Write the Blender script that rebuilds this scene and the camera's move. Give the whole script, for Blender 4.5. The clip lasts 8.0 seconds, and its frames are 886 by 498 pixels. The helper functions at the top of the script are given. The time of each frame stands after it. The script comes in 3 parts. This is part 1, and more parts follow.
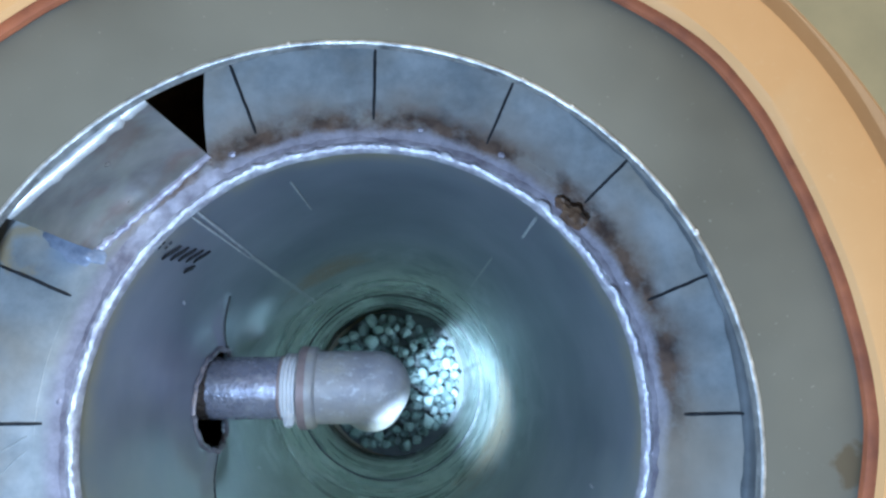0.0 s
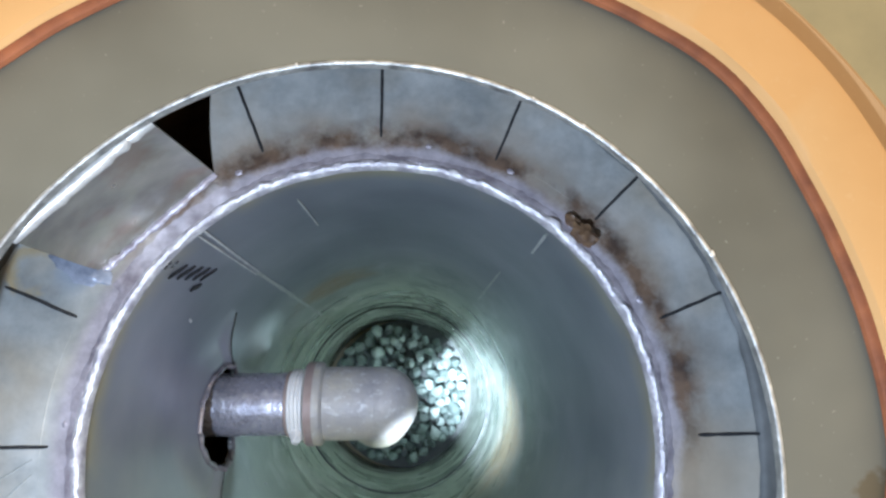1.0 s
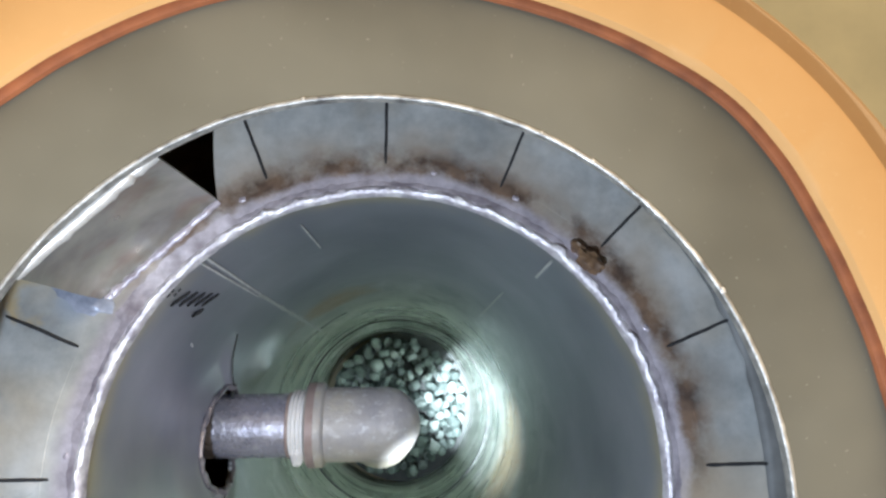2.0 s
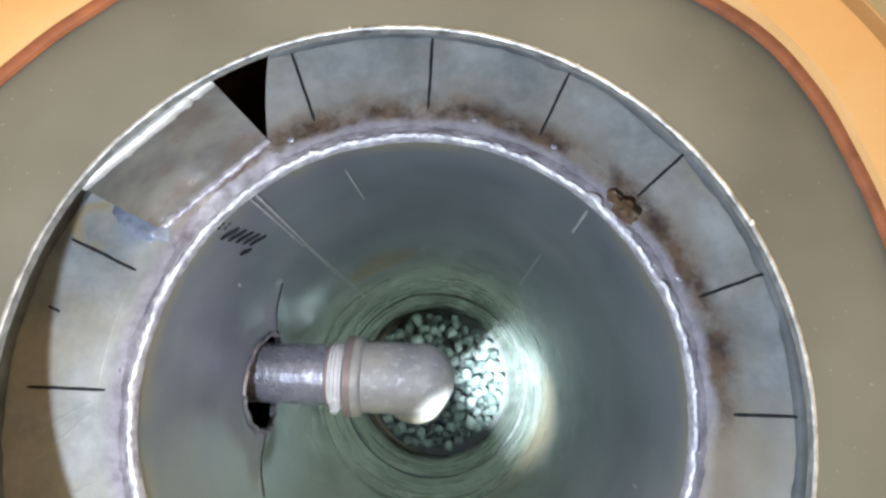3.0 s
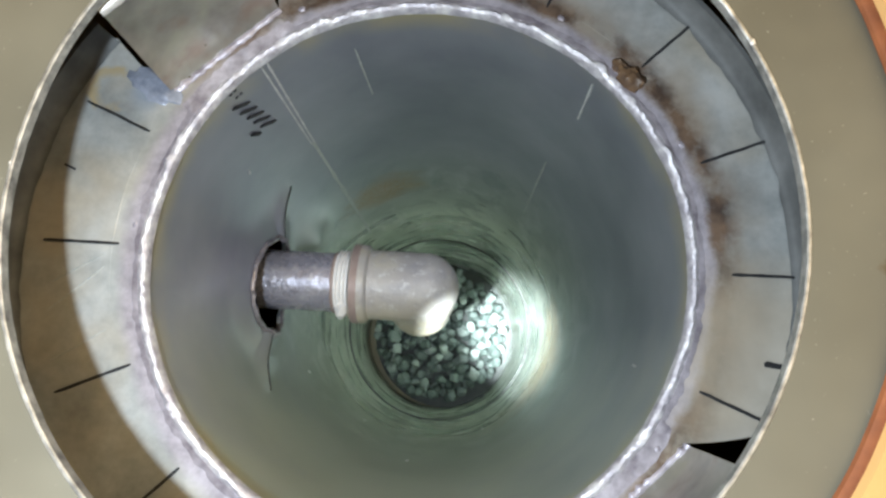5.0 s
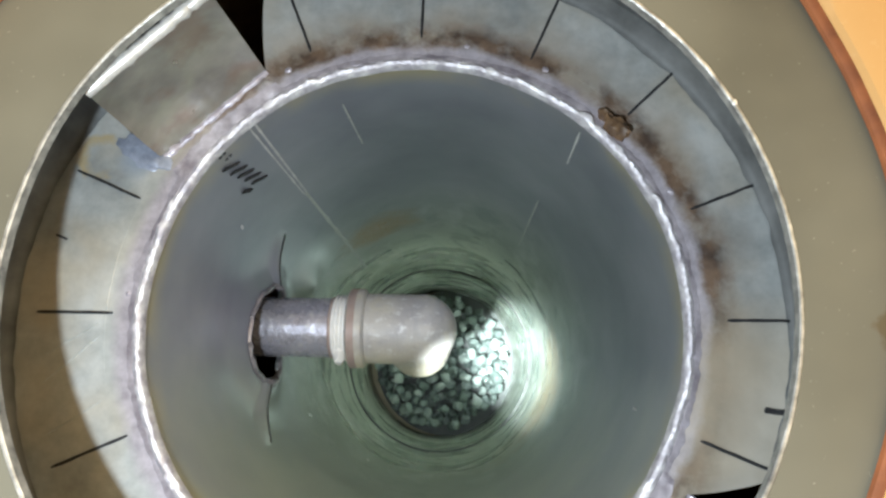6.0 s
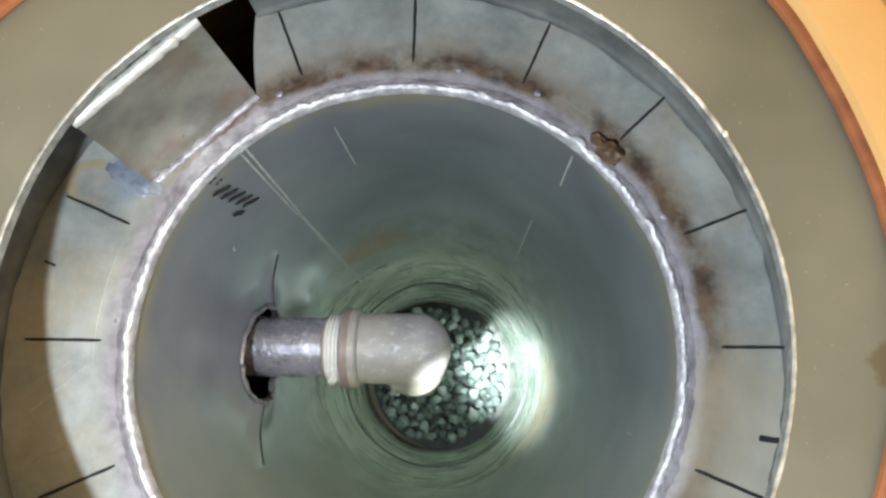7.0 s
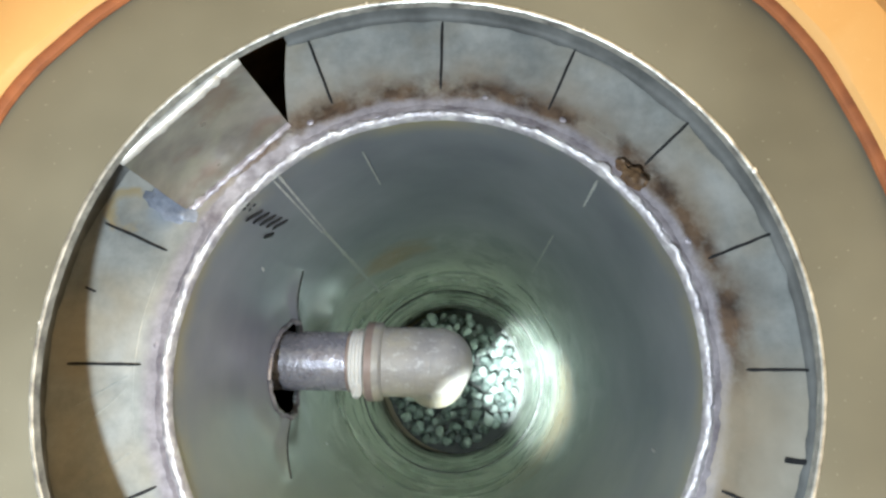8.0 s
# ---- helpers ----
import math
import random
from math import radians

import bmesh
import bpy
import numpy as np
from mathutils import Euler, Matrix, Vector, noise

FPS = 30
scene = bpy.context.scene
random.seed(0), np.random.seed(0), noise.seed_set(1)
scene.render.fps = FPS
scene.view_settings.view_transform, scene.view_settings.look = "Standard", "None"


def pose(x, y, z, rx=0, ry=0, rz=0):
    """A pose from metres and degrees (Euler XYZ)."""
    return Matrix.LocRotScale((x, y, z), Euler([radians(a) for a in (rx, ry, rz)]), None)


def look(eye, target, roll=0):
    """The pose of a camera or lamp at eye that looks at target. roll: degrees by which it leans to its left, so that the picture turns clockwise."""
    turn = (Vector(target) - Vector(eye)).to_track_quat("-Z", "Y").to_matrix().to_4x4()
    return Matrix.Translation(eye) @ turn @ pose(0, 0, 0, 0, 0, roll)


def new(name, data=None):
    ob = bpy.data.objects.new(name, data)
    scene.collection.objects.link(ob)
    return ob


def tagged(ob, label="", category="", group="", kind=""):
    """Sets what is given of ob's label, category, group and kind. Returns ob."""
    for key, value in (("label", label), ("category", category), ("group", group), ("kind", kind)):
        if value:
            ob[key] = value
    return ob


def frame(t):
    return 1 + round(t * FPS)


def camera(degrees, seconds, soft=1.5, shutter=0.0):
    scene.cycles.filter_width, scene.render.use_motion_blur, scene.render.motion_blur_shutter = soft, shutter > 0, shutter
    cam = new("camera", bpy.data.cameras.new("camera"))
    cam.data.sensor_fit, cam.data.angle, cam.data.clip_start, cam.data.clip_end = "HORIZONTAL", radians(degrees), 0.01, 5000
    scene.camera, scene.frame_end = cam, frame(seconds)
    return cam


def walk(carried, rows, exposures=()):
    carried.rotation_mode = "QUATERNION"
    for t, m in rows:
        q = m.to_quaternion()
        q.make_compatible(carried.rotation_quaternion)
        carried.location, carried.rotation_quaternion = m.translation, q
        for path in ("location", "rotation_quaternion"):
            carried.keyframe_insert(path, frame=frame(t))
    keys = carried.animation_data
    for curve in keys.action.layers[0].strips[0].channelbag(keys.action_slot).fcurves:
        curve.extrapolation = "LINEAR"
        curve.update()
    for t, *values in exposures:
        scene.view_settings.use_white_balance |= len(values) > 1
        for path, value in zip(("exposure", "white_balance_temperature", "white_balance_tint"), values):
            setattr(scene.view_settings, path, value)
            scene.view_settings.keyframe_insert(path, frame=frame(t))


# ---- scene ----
# Units: U is the inner radius of the steel tube; the tube's mouth lies at height BASE.
U, BASE = 0.16, 1.12

cam = camera(68.9, 8.0, soft=2.5)
ROWS = [
    (0.0, 0.0237, 0.0284, 1.4931, 10.47, -2.95, -0.34),
    (0.5, 0.0217, 0.0340, 1.4881, 10.43, -2.51, -0.44),
    (1.0, 0.0214, 0.0356, 1.4897, 11.12, -2.49, -0.55),
    (2.3, 0.0163, 0.0499, 1.4890, 12.19, -2.77, -0.64),
    (2.5, 0.0192, 0.0416, 1.4867, 12.56, -0.99, 1.13),
    (3.0, 0.0230, 0.0175, 1.4950, 10.93, 0.86, 2.40),
    (3.5, 0.0507, -0.0162, 1.4894, 11.14, 0.53, 1.90),
    (4.0, 0.0324, -0.0473, 1.4840, 10.46, 0.61, 4.06),
    (4.2, 0.0273, -0.0535, 1.4828, 9.72, 1.07, 4.40),
    (5.3, 0.0266, -0.0564, 1.4936, 10.08, 1.30, 2.71),
    (5.5, 0.0276, -0.0519, 1.4952, 10.43, 1.42, 2.23),
    (6.0, 0.0290, -0.0335, 1.4937, 11.29, 1.51, 1.11),
    (6.5, 0.0306, -0.0279, 1.4933, 11.70, 1.63, 1.11),
    (7.0, 0.0325, -0.0221, 1.4931, 11.92, 1.36, 0.95),
    (7.5, 0.0321, -0.0151, 1.5005, 11.86, 1.38, 0.37),
    (8.0, 0.0201, -0.0088, 1.5056, 11.82, 2.14, 0.80),
]
walk(cam, [(t, pose(x, y, z, rx, ry, rz)) for t, x, y, z, rx, ry, rz in ROWS],
     [(0.0, -0.25, 4350, 7), (0.5, -0.10, 4950, 9), (1.0, -0.03, 5200, 11), (2.5, -0.03, 5700, 12), (3.5, 0.10, 5500, 10), (4.2, 0.06, 5750, 9), (5.5, 0.02, 5950, 7), (8.0, 0.12, 6000, 5)])

# ---- light: a warm world glow and the phone's small lamp over the mouth ----
world = bpy.data.worlds.new("warm_world_glow")
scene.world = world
world.use_nodes = True
wn = world.node_tree.nodes
wl = world.node_tree.links
# a broad warm glow is added on one side, with no source seen
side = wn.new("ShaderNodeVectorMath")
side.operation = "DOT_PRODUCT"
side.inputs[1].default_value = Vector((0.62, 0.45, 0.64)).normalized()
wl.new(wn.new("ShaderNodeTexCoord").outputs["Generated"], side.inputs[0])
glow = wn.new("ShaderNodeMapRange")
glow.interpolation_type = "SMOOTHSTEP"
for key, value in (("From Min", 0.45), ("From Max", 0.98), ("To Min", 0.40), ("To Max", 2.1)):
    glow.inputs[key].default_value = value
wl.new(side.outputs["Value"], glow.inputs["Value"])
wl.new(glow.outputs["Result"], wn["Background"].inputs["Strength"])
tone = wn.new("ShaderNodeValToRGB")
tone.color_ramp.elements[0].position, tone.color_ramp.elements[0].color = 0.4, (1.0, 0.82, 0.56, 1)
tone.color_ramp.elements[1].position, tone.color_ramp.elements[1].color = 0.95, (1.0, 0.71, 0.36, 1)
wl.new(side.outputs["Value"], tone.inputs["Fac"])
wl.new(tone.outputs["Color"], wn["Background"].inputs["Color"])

lamp_data = bpy.data.lights.new("phone_lamp", "POINT")
lamp_data.energy = 6.9
lamp_data.color = (0.90, 0.97, 1.0)
lamp_data.shadow_soft_size = 0.006
lamp = new("phone_lamp", lamp_data)
lamp.location = (-0.31 * U, -0.70 * U, BASE + 2.3 * U)

# an added narrow spot at the lamp's place, to brighten the lower tube
beam_data = bpy.data.lights.new("tube_fill_beam", "SPOT")
beam_data.energy = 520.0
beam_data.color = (0.95, 1.0, 0.95)
beam_data.shadow_soft_size = 0.006
beam_data.spot_size, beam_data.spot_blend = radians(12), 1.0
beam = new("tube_fill_beam", beam_data)
beam.matrix_world = look(lamp.location, (1.02 * U, 0.17 * U, BASE - 6.5 * U))


# ---- material helpers ----
class Mat:
    """A node material on a Principled shader, with short ways to add noise and ramps."""

    def __init__(self, name, rough=0.5, metal=0.0, coord="Object"):
        self.m = bpy.data.materials.new(name)
        self.m.use_nodes = True
        self.t = self.m.node_tree
        self.b = self.t.nodes["Principled BSDF"]
        self.b.inputs["Roughness"].default_value = rough
        self.b.inputs["Metallic"].default_value = metal
        self.co = self.t.nodes.new("ShaderNodeTexCoord").outputs[coord]

    def node(self, kind, **values):
        n = self.t.nodes.new(kind)
        for k, v in values.items():
            n.inputs[k].default_value = v
        return n

    def link(self, a, b):
        self.t.links.new(a, b)

    def noise(self, scale, detail=4.0, rough=0.55, stretch=(1, 1, 1), distort=0.0):
        mp = self.node("ShaderNodeMapping", Scale=stretch)
        self.link(self.co, mp.inputs["Vector"])
        n = self.node("ShaderNodeTexNoise", Scale=scale, Detail=detail, Roughness=rough, Distortion=distort)
        self.link(mp.outputs[0], n.inputs["Vector"])
        return n.outputs["Fac"]

    def ramp(self, fac, *stops):
        r = self.t.nodes.new("ShaderNodeValToRGB")
        while len(r.color_ramp.elements) < len(stops):
            r.color_ramp.elements.new(0.5)
        for e, (p, c) in zip(r.color_ramp.elements, stops):
            e.position = p
            e.color = (c, c, c, 1) if isinstance(c, (int, float)) else (*c, 1)
        self.link(fac, r.inputs["Fac"])
        return r.outputs["Color"]

    def math(self, op, a, b=None, clamp=False):
        n = self.t.nodes.new("ShaderNodeMath")
        n.operation, n.use_clamp = op, clamp
        for i, v in enumerate((a, b)):
            if v is None:
                continue
            if isinstance(v, (int, float)):
                n.inputs[i].default_value = v
            else:
                self.link(v, n.inputs[i])
        return n.outputs[0]

    def mix(self, fac, a, b, mode="MIX"):
        n = self.t.nodes.new("ShaderNodeMix")
        n.data_type, n.blend_type = "RGBA", mode
        for sock, v in ((n.inputs[0], fac), (n.inputs[6], a), (n.inputs[7], b)):
            if isinstance(v, (int, float)):
                sock.default_value = v
            elif isinstance(v, tuple):
                sock.default_value = (*v, 1)
            else:
                self.link(v, sock)
        return n.outputs[2]

    def xyz(self):
        s = self.t.nodes.new("ShaderNodeSeparateXYZ")
        self.link(self.co, s.inputs[0])
        return s.outputs

    def radius(self):
        x, y, _ = self.xyz()
        return self.math("SQRT", self.math("ADD", self.math("MULTIPLY", x, x), self.math("MULTIPLY", y, y)))

    def spot(self, x, y, size, z=None):
        """1 at a place (metres), falling to 0 at the given distance from it."""
        d = self.node("ShaderNodeVectorMath")
        d.operation = "DISTANCE"
        d.inputs[1].default_value = (x, y, 0 if z is None else z)
        if z is None:
            f = self.node("ShaderNodeMapping", Scale=(1, 1, 0))
            self.link(self.co, f.inputs["Vector"])
            self.link(f.outputs[0], d.inputs[0])
        else:
            self.link(self.co, d.inputs[0])
        return self.math("SUBTRACT", 1.0, self.math("DIVIDE", d.outputs["Value"], size), clamp=True)

    def color(self, c):
        if isinstance(c, tuple):
            self.b.inputs["Base Color"].default_value = (*c, 1)
        else:
            self.link(c, self.b.inputs["Base Color"])
        return self

    def rough(self, c):
        self.link(c, self.b.inputs["Roughness"])
        return self

    def bump(self, h, strength=0.3, dist=0.001):
        n = self.node("ShaderNodeBump", Strength=strength, Distance=dist)
        self.link(h, n.inputs["Height"])
        self.link(n.outputs[0], self.b.inputs["Normal"])
        return self


# ---- materials ----
def make_plate_steel():
    """Galvanised floor plate, mottled, with a lavender heat band and brown scorch round the weld."""
    m = Mat("scorched_plate_steel", 0.42, 0.3)
    big = m.noise(13, 6, 0.62)
    fine = m.noise(160, 4, 0.6)
    base = m.ramp(big, (0.30, (0.24, 0.26, 0.27)), (0.5, (0.46, 0.48, 0.48)), (0.68, (0.70, 0.71, 0.70)))
    base = m.mix(m.ramp(m.noise(11, 3), (0.46, 0.0), (0.66, 0.75)), base, (0.54, 0.475, 0.365))
    base = m.mix(0.16, base, m.ramp(fine, (0.3, (0.22, 0.23, 0.24)), (0.7, (0.72, 0.72, 0.72))), "OVERLAY")
    r = m.math("DIVIDE", m.radius(), U)
    wob = m.math("MULTIPLY", m.math("SUBTRACT", m.noise(38, 6, 0.68), 0.5), 0.11)
    rr = m.math("ADD", r, wob)
    # lavender heat tint next to the weld
    heat = m.ramp(m.math("SUBTRACT", m.math("ADD", r, m.math("MULTIPLY", wob, 0.6)), 0.5), (0.50, 1.0), (0.560, 0.9), (0.605, 0.0))
    base = m.mix(m.math("MULTIPLY", heat, 0.9), base, m.ramp(m.noise(75, 5, 0.65), (0.3, (0.30, 0.265, 0.32)), (0.7, (0.66, 0.61, 0.70))))
    # brown scorch, strong on one half of the ring
    x, y, z = m.xyz()
    side = m.ramp(m.math("ADD", m.math("MULTIPLY", m.math("ADD", m.math("MULTIPLY", x, 0.75), m.math("MULTIPLY", y, 0.66)), 2.6), 0.5), (0.32, 0.0), (0.50, 1.0))
    band = m.ramp(m.math("SUBTRACT", rr, 0.5), (0.555, 0.0), (0.585, 1.0), (0.622, 1.0), (0.690, 0.0))
    patch = m.ramp(m.noise(24, 5, 0.65), (0.36, 0.08), (0.52, 1.0))
    scorch = m.math("MULTIPLY", m.math("MULTIPLY", band, side), patch)
    halo = m.ramp(m.math("SUBTRACT", rr, 0.5), (0.55, 0.0), (0.59, 0.7), (0.67, 0.6), (0.80, 0.0))
    base = m.mix(m.math("MULTIPLY", halo, m.math("MULTIPLY", side, m.ramp(m.noise(15, 3), (0.4, 0.2), (0.62, 1.0)))), base, (0.42, 0.33, 0.24))
    tone = m.ramp(m.noise(60, 3), (0.35, (0.06, 0.034, 0.024)), (0.65, (0.22, 0.14, 0.09)))
    base = m.mix(m.math("MULTIPLY", scorch, 0.92), base, tone)
    # a beige stain on one stretch of the ring
    stain = m.ramp(m.math("ADD", m.spot(1.24 * U, -0.30 * U, 0.085), m.math("MULTIPLY", wob, 3.5)), (0.15, 0.0), (0.60, 0.65))
    base = m.mix(stain, base, (0.60, 0.52, 0.40))
    # yellow and blue heat marks beside the upright tab
    yel = m.ramp(m.math("ADD", m.spot(-1.21 * U, 0.60 * U, 0.022), m.math("MULTIPLY", wob, 7.0)), (0.22, 0.0), (0.36, 0.75), (0.46, 0.6), (0.62, 0.0))
    yel = m.math("MULTIPLY", yel, m.ramp(m.noise(42, 3), (0.44, 0.0), (0.56, 1.0)))
    base = m.mix(yel, base, (0.55, 0.42, 0.20))
    blu = m.ramp(m.math("ADD", m.spot(-1.07 * U, 0.60 * U, 0.024), wob), (0.35, 0.0), (0.75, 0.6))
    base = m.mix(blu, base, (0.30, 0.36, 0.47))
    m.color(base)
    m.rough(m.ramp(m.noise(48, 5), (0.3, 0.32), (0.7, 0.58)))
    return m.bump(m.math("ADD", fine, m.math("MULTIPLY", scorch, 0.6)), 0.25, 0.0006).m


def make_tube_steel():
    """Dull grey-green tube wall, with round drawing streaks lower down and rusty powder."""
    m = Mat("drawn_tube_steel", 0.36, 0.5)
    x, y, z = m.xyz()
    streak = m.noise(8, 4, 0.5, (1.2, 1.2, 3.0), 0.4)
    cloud = m.noise(9, 4, 0.55)
    # slate above, greener below; the lamp's glow down there is put into the colour
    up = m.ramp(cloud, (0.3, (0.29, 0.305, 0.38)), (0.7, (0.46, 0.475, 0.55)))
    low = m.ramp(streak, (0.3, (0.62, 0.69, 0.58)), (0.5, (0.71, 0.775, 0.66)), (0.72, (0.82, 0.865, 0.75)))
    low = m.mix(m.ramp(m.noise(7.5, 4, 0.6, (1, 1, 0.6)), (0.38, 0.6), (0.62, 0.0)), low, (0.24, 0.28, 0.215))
    # pale blotches paint highlights onto the lower wall
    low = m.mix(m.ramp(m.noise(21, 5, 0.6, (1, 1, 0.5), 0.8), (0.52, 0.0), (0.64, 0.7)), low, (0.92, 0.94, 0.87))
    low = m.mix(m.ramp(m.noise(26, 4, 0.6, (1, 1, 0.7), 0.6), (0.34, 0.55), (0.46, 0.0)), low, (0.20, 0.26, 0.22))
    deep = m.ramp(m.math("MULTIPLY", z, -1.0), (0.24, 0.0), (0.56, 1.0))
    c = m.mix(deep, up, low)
    # reflected light painted into the colour: pale olive on one side of the wall
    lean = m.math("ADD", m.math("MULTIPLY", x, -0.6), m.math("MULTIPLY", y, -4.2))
    olive_sheen = m.ramp(m.math("ADD", m.math("ADD", lean, 0.15), m.math("MULTIPLY", m.math("SUBTRACT", m.noise(7, 4, 0.6), 0.5), 0.9)), (0.15, 0.0), (0.75, 0.75))
    olive_sheen = m.math("MULTIPLY", olive_sheen, m.math("SUBTRACT", 0.85, m.math("MULTIPLY", deep, 0.5)))
    c = m.mix(olive_sheen, c, (0.60, 0.64, 0.48))
    speck = m.ramp(m.noise(330, 3, 0.7), (0.50, 0.0), (0.60, 1.0))
    rust1 = m.ramp(m.math("ADD", m.spot(-0.45 * U, 0.90 * U, 0.10, -2.45 * U), m.math("MULTIPLY", m.math("SUBTRACT", m.noise(30), 0.5), 0.8)), (0.35, 0.0), (0.75, 1.0))
    rust2 = m.ramp(m.math("ADD", m.spot(0.92 * U, -0.34 * U, 0.19, -3.25 * U), m.math("MULTIPLY", m.math("SUBTRACT", m.noise(24), 0.5), 0.8)), (0.35, 0.0), (0.8, 1.0))
    rust = m.math("MULTIPLY", m.math("MAXIMUM", rust1, rust2), m.math("ADD", 0.50, m.math("MULTIPLY", speck, 0.50)))
    c = m.mix(rust, c, (0.38, 0.25, 0.085))
    # yellowish reflection under the mouth, painted into the colour
    warm = m.ramp(m.math("MULTIPLY", z, -1.0), (0.002, 0.9), (0.030, 0.0))
    c = m.mix(m.math("MULTIPLY", warm, m.ramp(m.noise(12), (0.40, 0.1), (0.58, 1.0))), c, (0.70, 0.60, 0.28))
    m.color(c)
    m.b.inputs["Coat Weight"].default_value = 0.35
    m.b.inputs["Coat Roughness"].default_value = 0.22
    m.link(m.math("SUBTRACT", m.math("SUBTRACT", m.math("SUBTRACT", 0.70, m.math("MULTIPLY", deep, 0.36)), m.math("MULTIPLY", rust, 0.5)), m.math("MULTIPLY", olive_sheen, 0.5), clamp=True), m.b.inputs["Metallic"])
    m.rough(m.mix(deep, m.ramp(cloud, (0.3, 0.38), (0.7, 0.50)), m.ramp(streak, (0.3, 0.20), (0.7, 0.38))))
    rings = m.noise(8, 3, 0.5, (1.2, 1.2, 2.6), 0.4)
    height = m.math("MULTIPLY", m.math("ADD", rings, m.math("MULTIPLY", streak, 0.6)), deep)
    return m.bump(height, 0.28, 0.016).m


def make_weld():
    m = Mat("weld_silver", 0.42, 0.3)
    n = m.noise(420, 4, 0.65)
    m.color(m.ramp(m.noise(90, 5, 0.65), (0.3, (0.36, 0.335, 0.39)), (0.5, (0.64, 0.615, 0.67)), (0.68, (0.96, 0.95, 0.97))))
    m.rough(m.ramp(n, (0.3, 0.34), (0.7, 0.55)))
    return m.bump(n, 0.5, 0.0010).m


def make_grey_paint():
    m = Mat("grey_primer_plate", 0.55, 0.0)
    big = m.noise(9, 3, 0.5)
    base = m.ramp(big, (0.3, (0.116, 0.106, 0.077)), (0.7, (0.192, 0.177, 0.132)))
    spots = m.ramp(m.noise(420, 2, 0.5), (0.72, 0.0), (0.76, 0.35))
    base = m.mix(spots, base, (0.45, 0.42, 0.36))
    smear = m.ramp(m.math("ADD", m.spot(1.262 * U, -0.075 * U, 0.018), m.math("MULTIPLY", m.math("SUBTRACT", m.noise(170, 4), 0.5), 1.0)), (0.42, 0.0), (0.62, 0.75))
    base = m.mix(smear, base, (0.10, 0.07, 0.03))
    m.color(base)
    m.rough(m.ramp(m.noise(60, 3), (0.3, 0.48), (0.7, 0.62)))
    return m.bump(m.noise(300, 3), 0.12, 0.0004).m


def make_orange(name, hi, lo):
    m = Mat(name, 0.7, 0.0)
    m.color(m.mix(m.ramp(m.noise(280, 3), (0.62, 0.0), (0.75, 0.25)), m.ramp(m.noise(12, 4), (0.3, lo), (0.7, hi)), (0.70, 0.45, 0.22)))
    m.rough(m.ramp(m.noise(50, 3), (0.3, 0.62), (0.7, 0.8)))
    return m.bump(m.noise(220, 3), 0.15, 0.0005).m


def make_pipe_steel():
    m = Mat("black_pipe_steel", 0.34, 0.45)
    n = m.noise(85, 5, 0.6)
    c = m.ramp(m.noise(30, 4), (0.3, (0.33, 0.325, 0.40)), (0.7, (0.56, 0.55, 0.64)))
    c = m.mix(m.ramp(n, (0.58, 0.0), (0.68, 0.7)), c, (0.72, 0.72, 0.74))
    m.color(c)
    m.rough(m.ramp(n, (0.35, 0.14), (0.65, 0.40)))
    return m.bump(m.math("ADD", n, m.math("MULTIPLY", m.noise(260, 3, 0.6), 0.5)), 0.75, 0.0018).m


def make_elbow_iron():
    m = Mat("cast_elbow_iron", 0.40, 0.15)
    n = m.noise(150, 5, 0.65)
    c = m.ramp(m.noise(22, 4), (0.3, (0.42, 0.40, 0.42)), (0.55, (0.56, 0.53, 0.50)), (0.75, (0.66, 0.61, 0.48)))
    _, y, _ = m.xyz()
    c = m.mix(m.ramp(m.math("ADD", m.math("MULTIPLY", y, -16.0), m.math("MULTIPLY", m.noise(40, 3), 0.5)), (0.30, 0.0), (0.75, 0.65)), c, (0.66, 0.58, 0.38))
    c = m.mix(m.ramp(m.noise(140, 4), (0.58, 0.0), (0.68, 0.55)), c, (0.78, 0.78, 0.78))
    m.color(c)
    m.rough(m.ramp(n, (0.3, 0.26), (0.7, 0.5)))
    return m.bump(n, 0.7, 0.0020).m


def make_simple(name, hi, lo, rough, metal=0.0, scale=60, bump=0.2):
    m = Mat(name, rough, metal)
    n = m.noise(scale, 5, 0.6)
    m.color(m.ramp(n, (0.3, lo), (0.7, hi)))
    return m.bump(n, bump, 0.001).m


def make_stone():
    m = Mat("pale_stone", 0.16, 0.0)
    info = m.t.nodes.new("ShaderNodeObjectInfo").outputs["Random"]
    tone = m.ramp(info, (0.0, (0.12, 0.15, 0.138)), (0.5, (0.22, 0.27, 0.25)), (1.0, (0.44, 0.50, 0.47)))
    m.color(m.mix(0.5, tone, m.ramp(m.noise(130, 4), (0.3, 0.25), (0.7, 0.8)), "OVERLAY"))
    return m.bump(m.noise(180, 4), 0.4, 0.0015).m


PLATE = make_plate_steel()
TUBE = make_tube_steel()
WELD = make_weld()
GREY = make_grey_paint()
ORANGE = make_orange("orange_paint", (0.70, 0.395, 0.145), (0.62, 0.345, 0.12))
ORANGE_LOW = make_orange("dark_orange_paint", (0.56, 0.345, 0.16), (0.47, 0.285, 0.13))
BROWN_EDGE = make_simple("rusty_orange_edge", (0.36, 0.12, 0.04), (0.20, 0.065, 0.025), 0.7)
PIPE = make_pipe_steel()
ELBOW = make_elbow_iron()
TAPE = make_simple("white_thread_seal", (0.95, 0.94, 0.93), (0.88, 0.86, 0.85), 0.3, 0.0, 120, 0.5)
RED_LEAD = make_simple("rusty_red_band", (0.46, 0.37, 0.34), (0.36, 0.27, 0.25), 0.5, 0.2, 90)
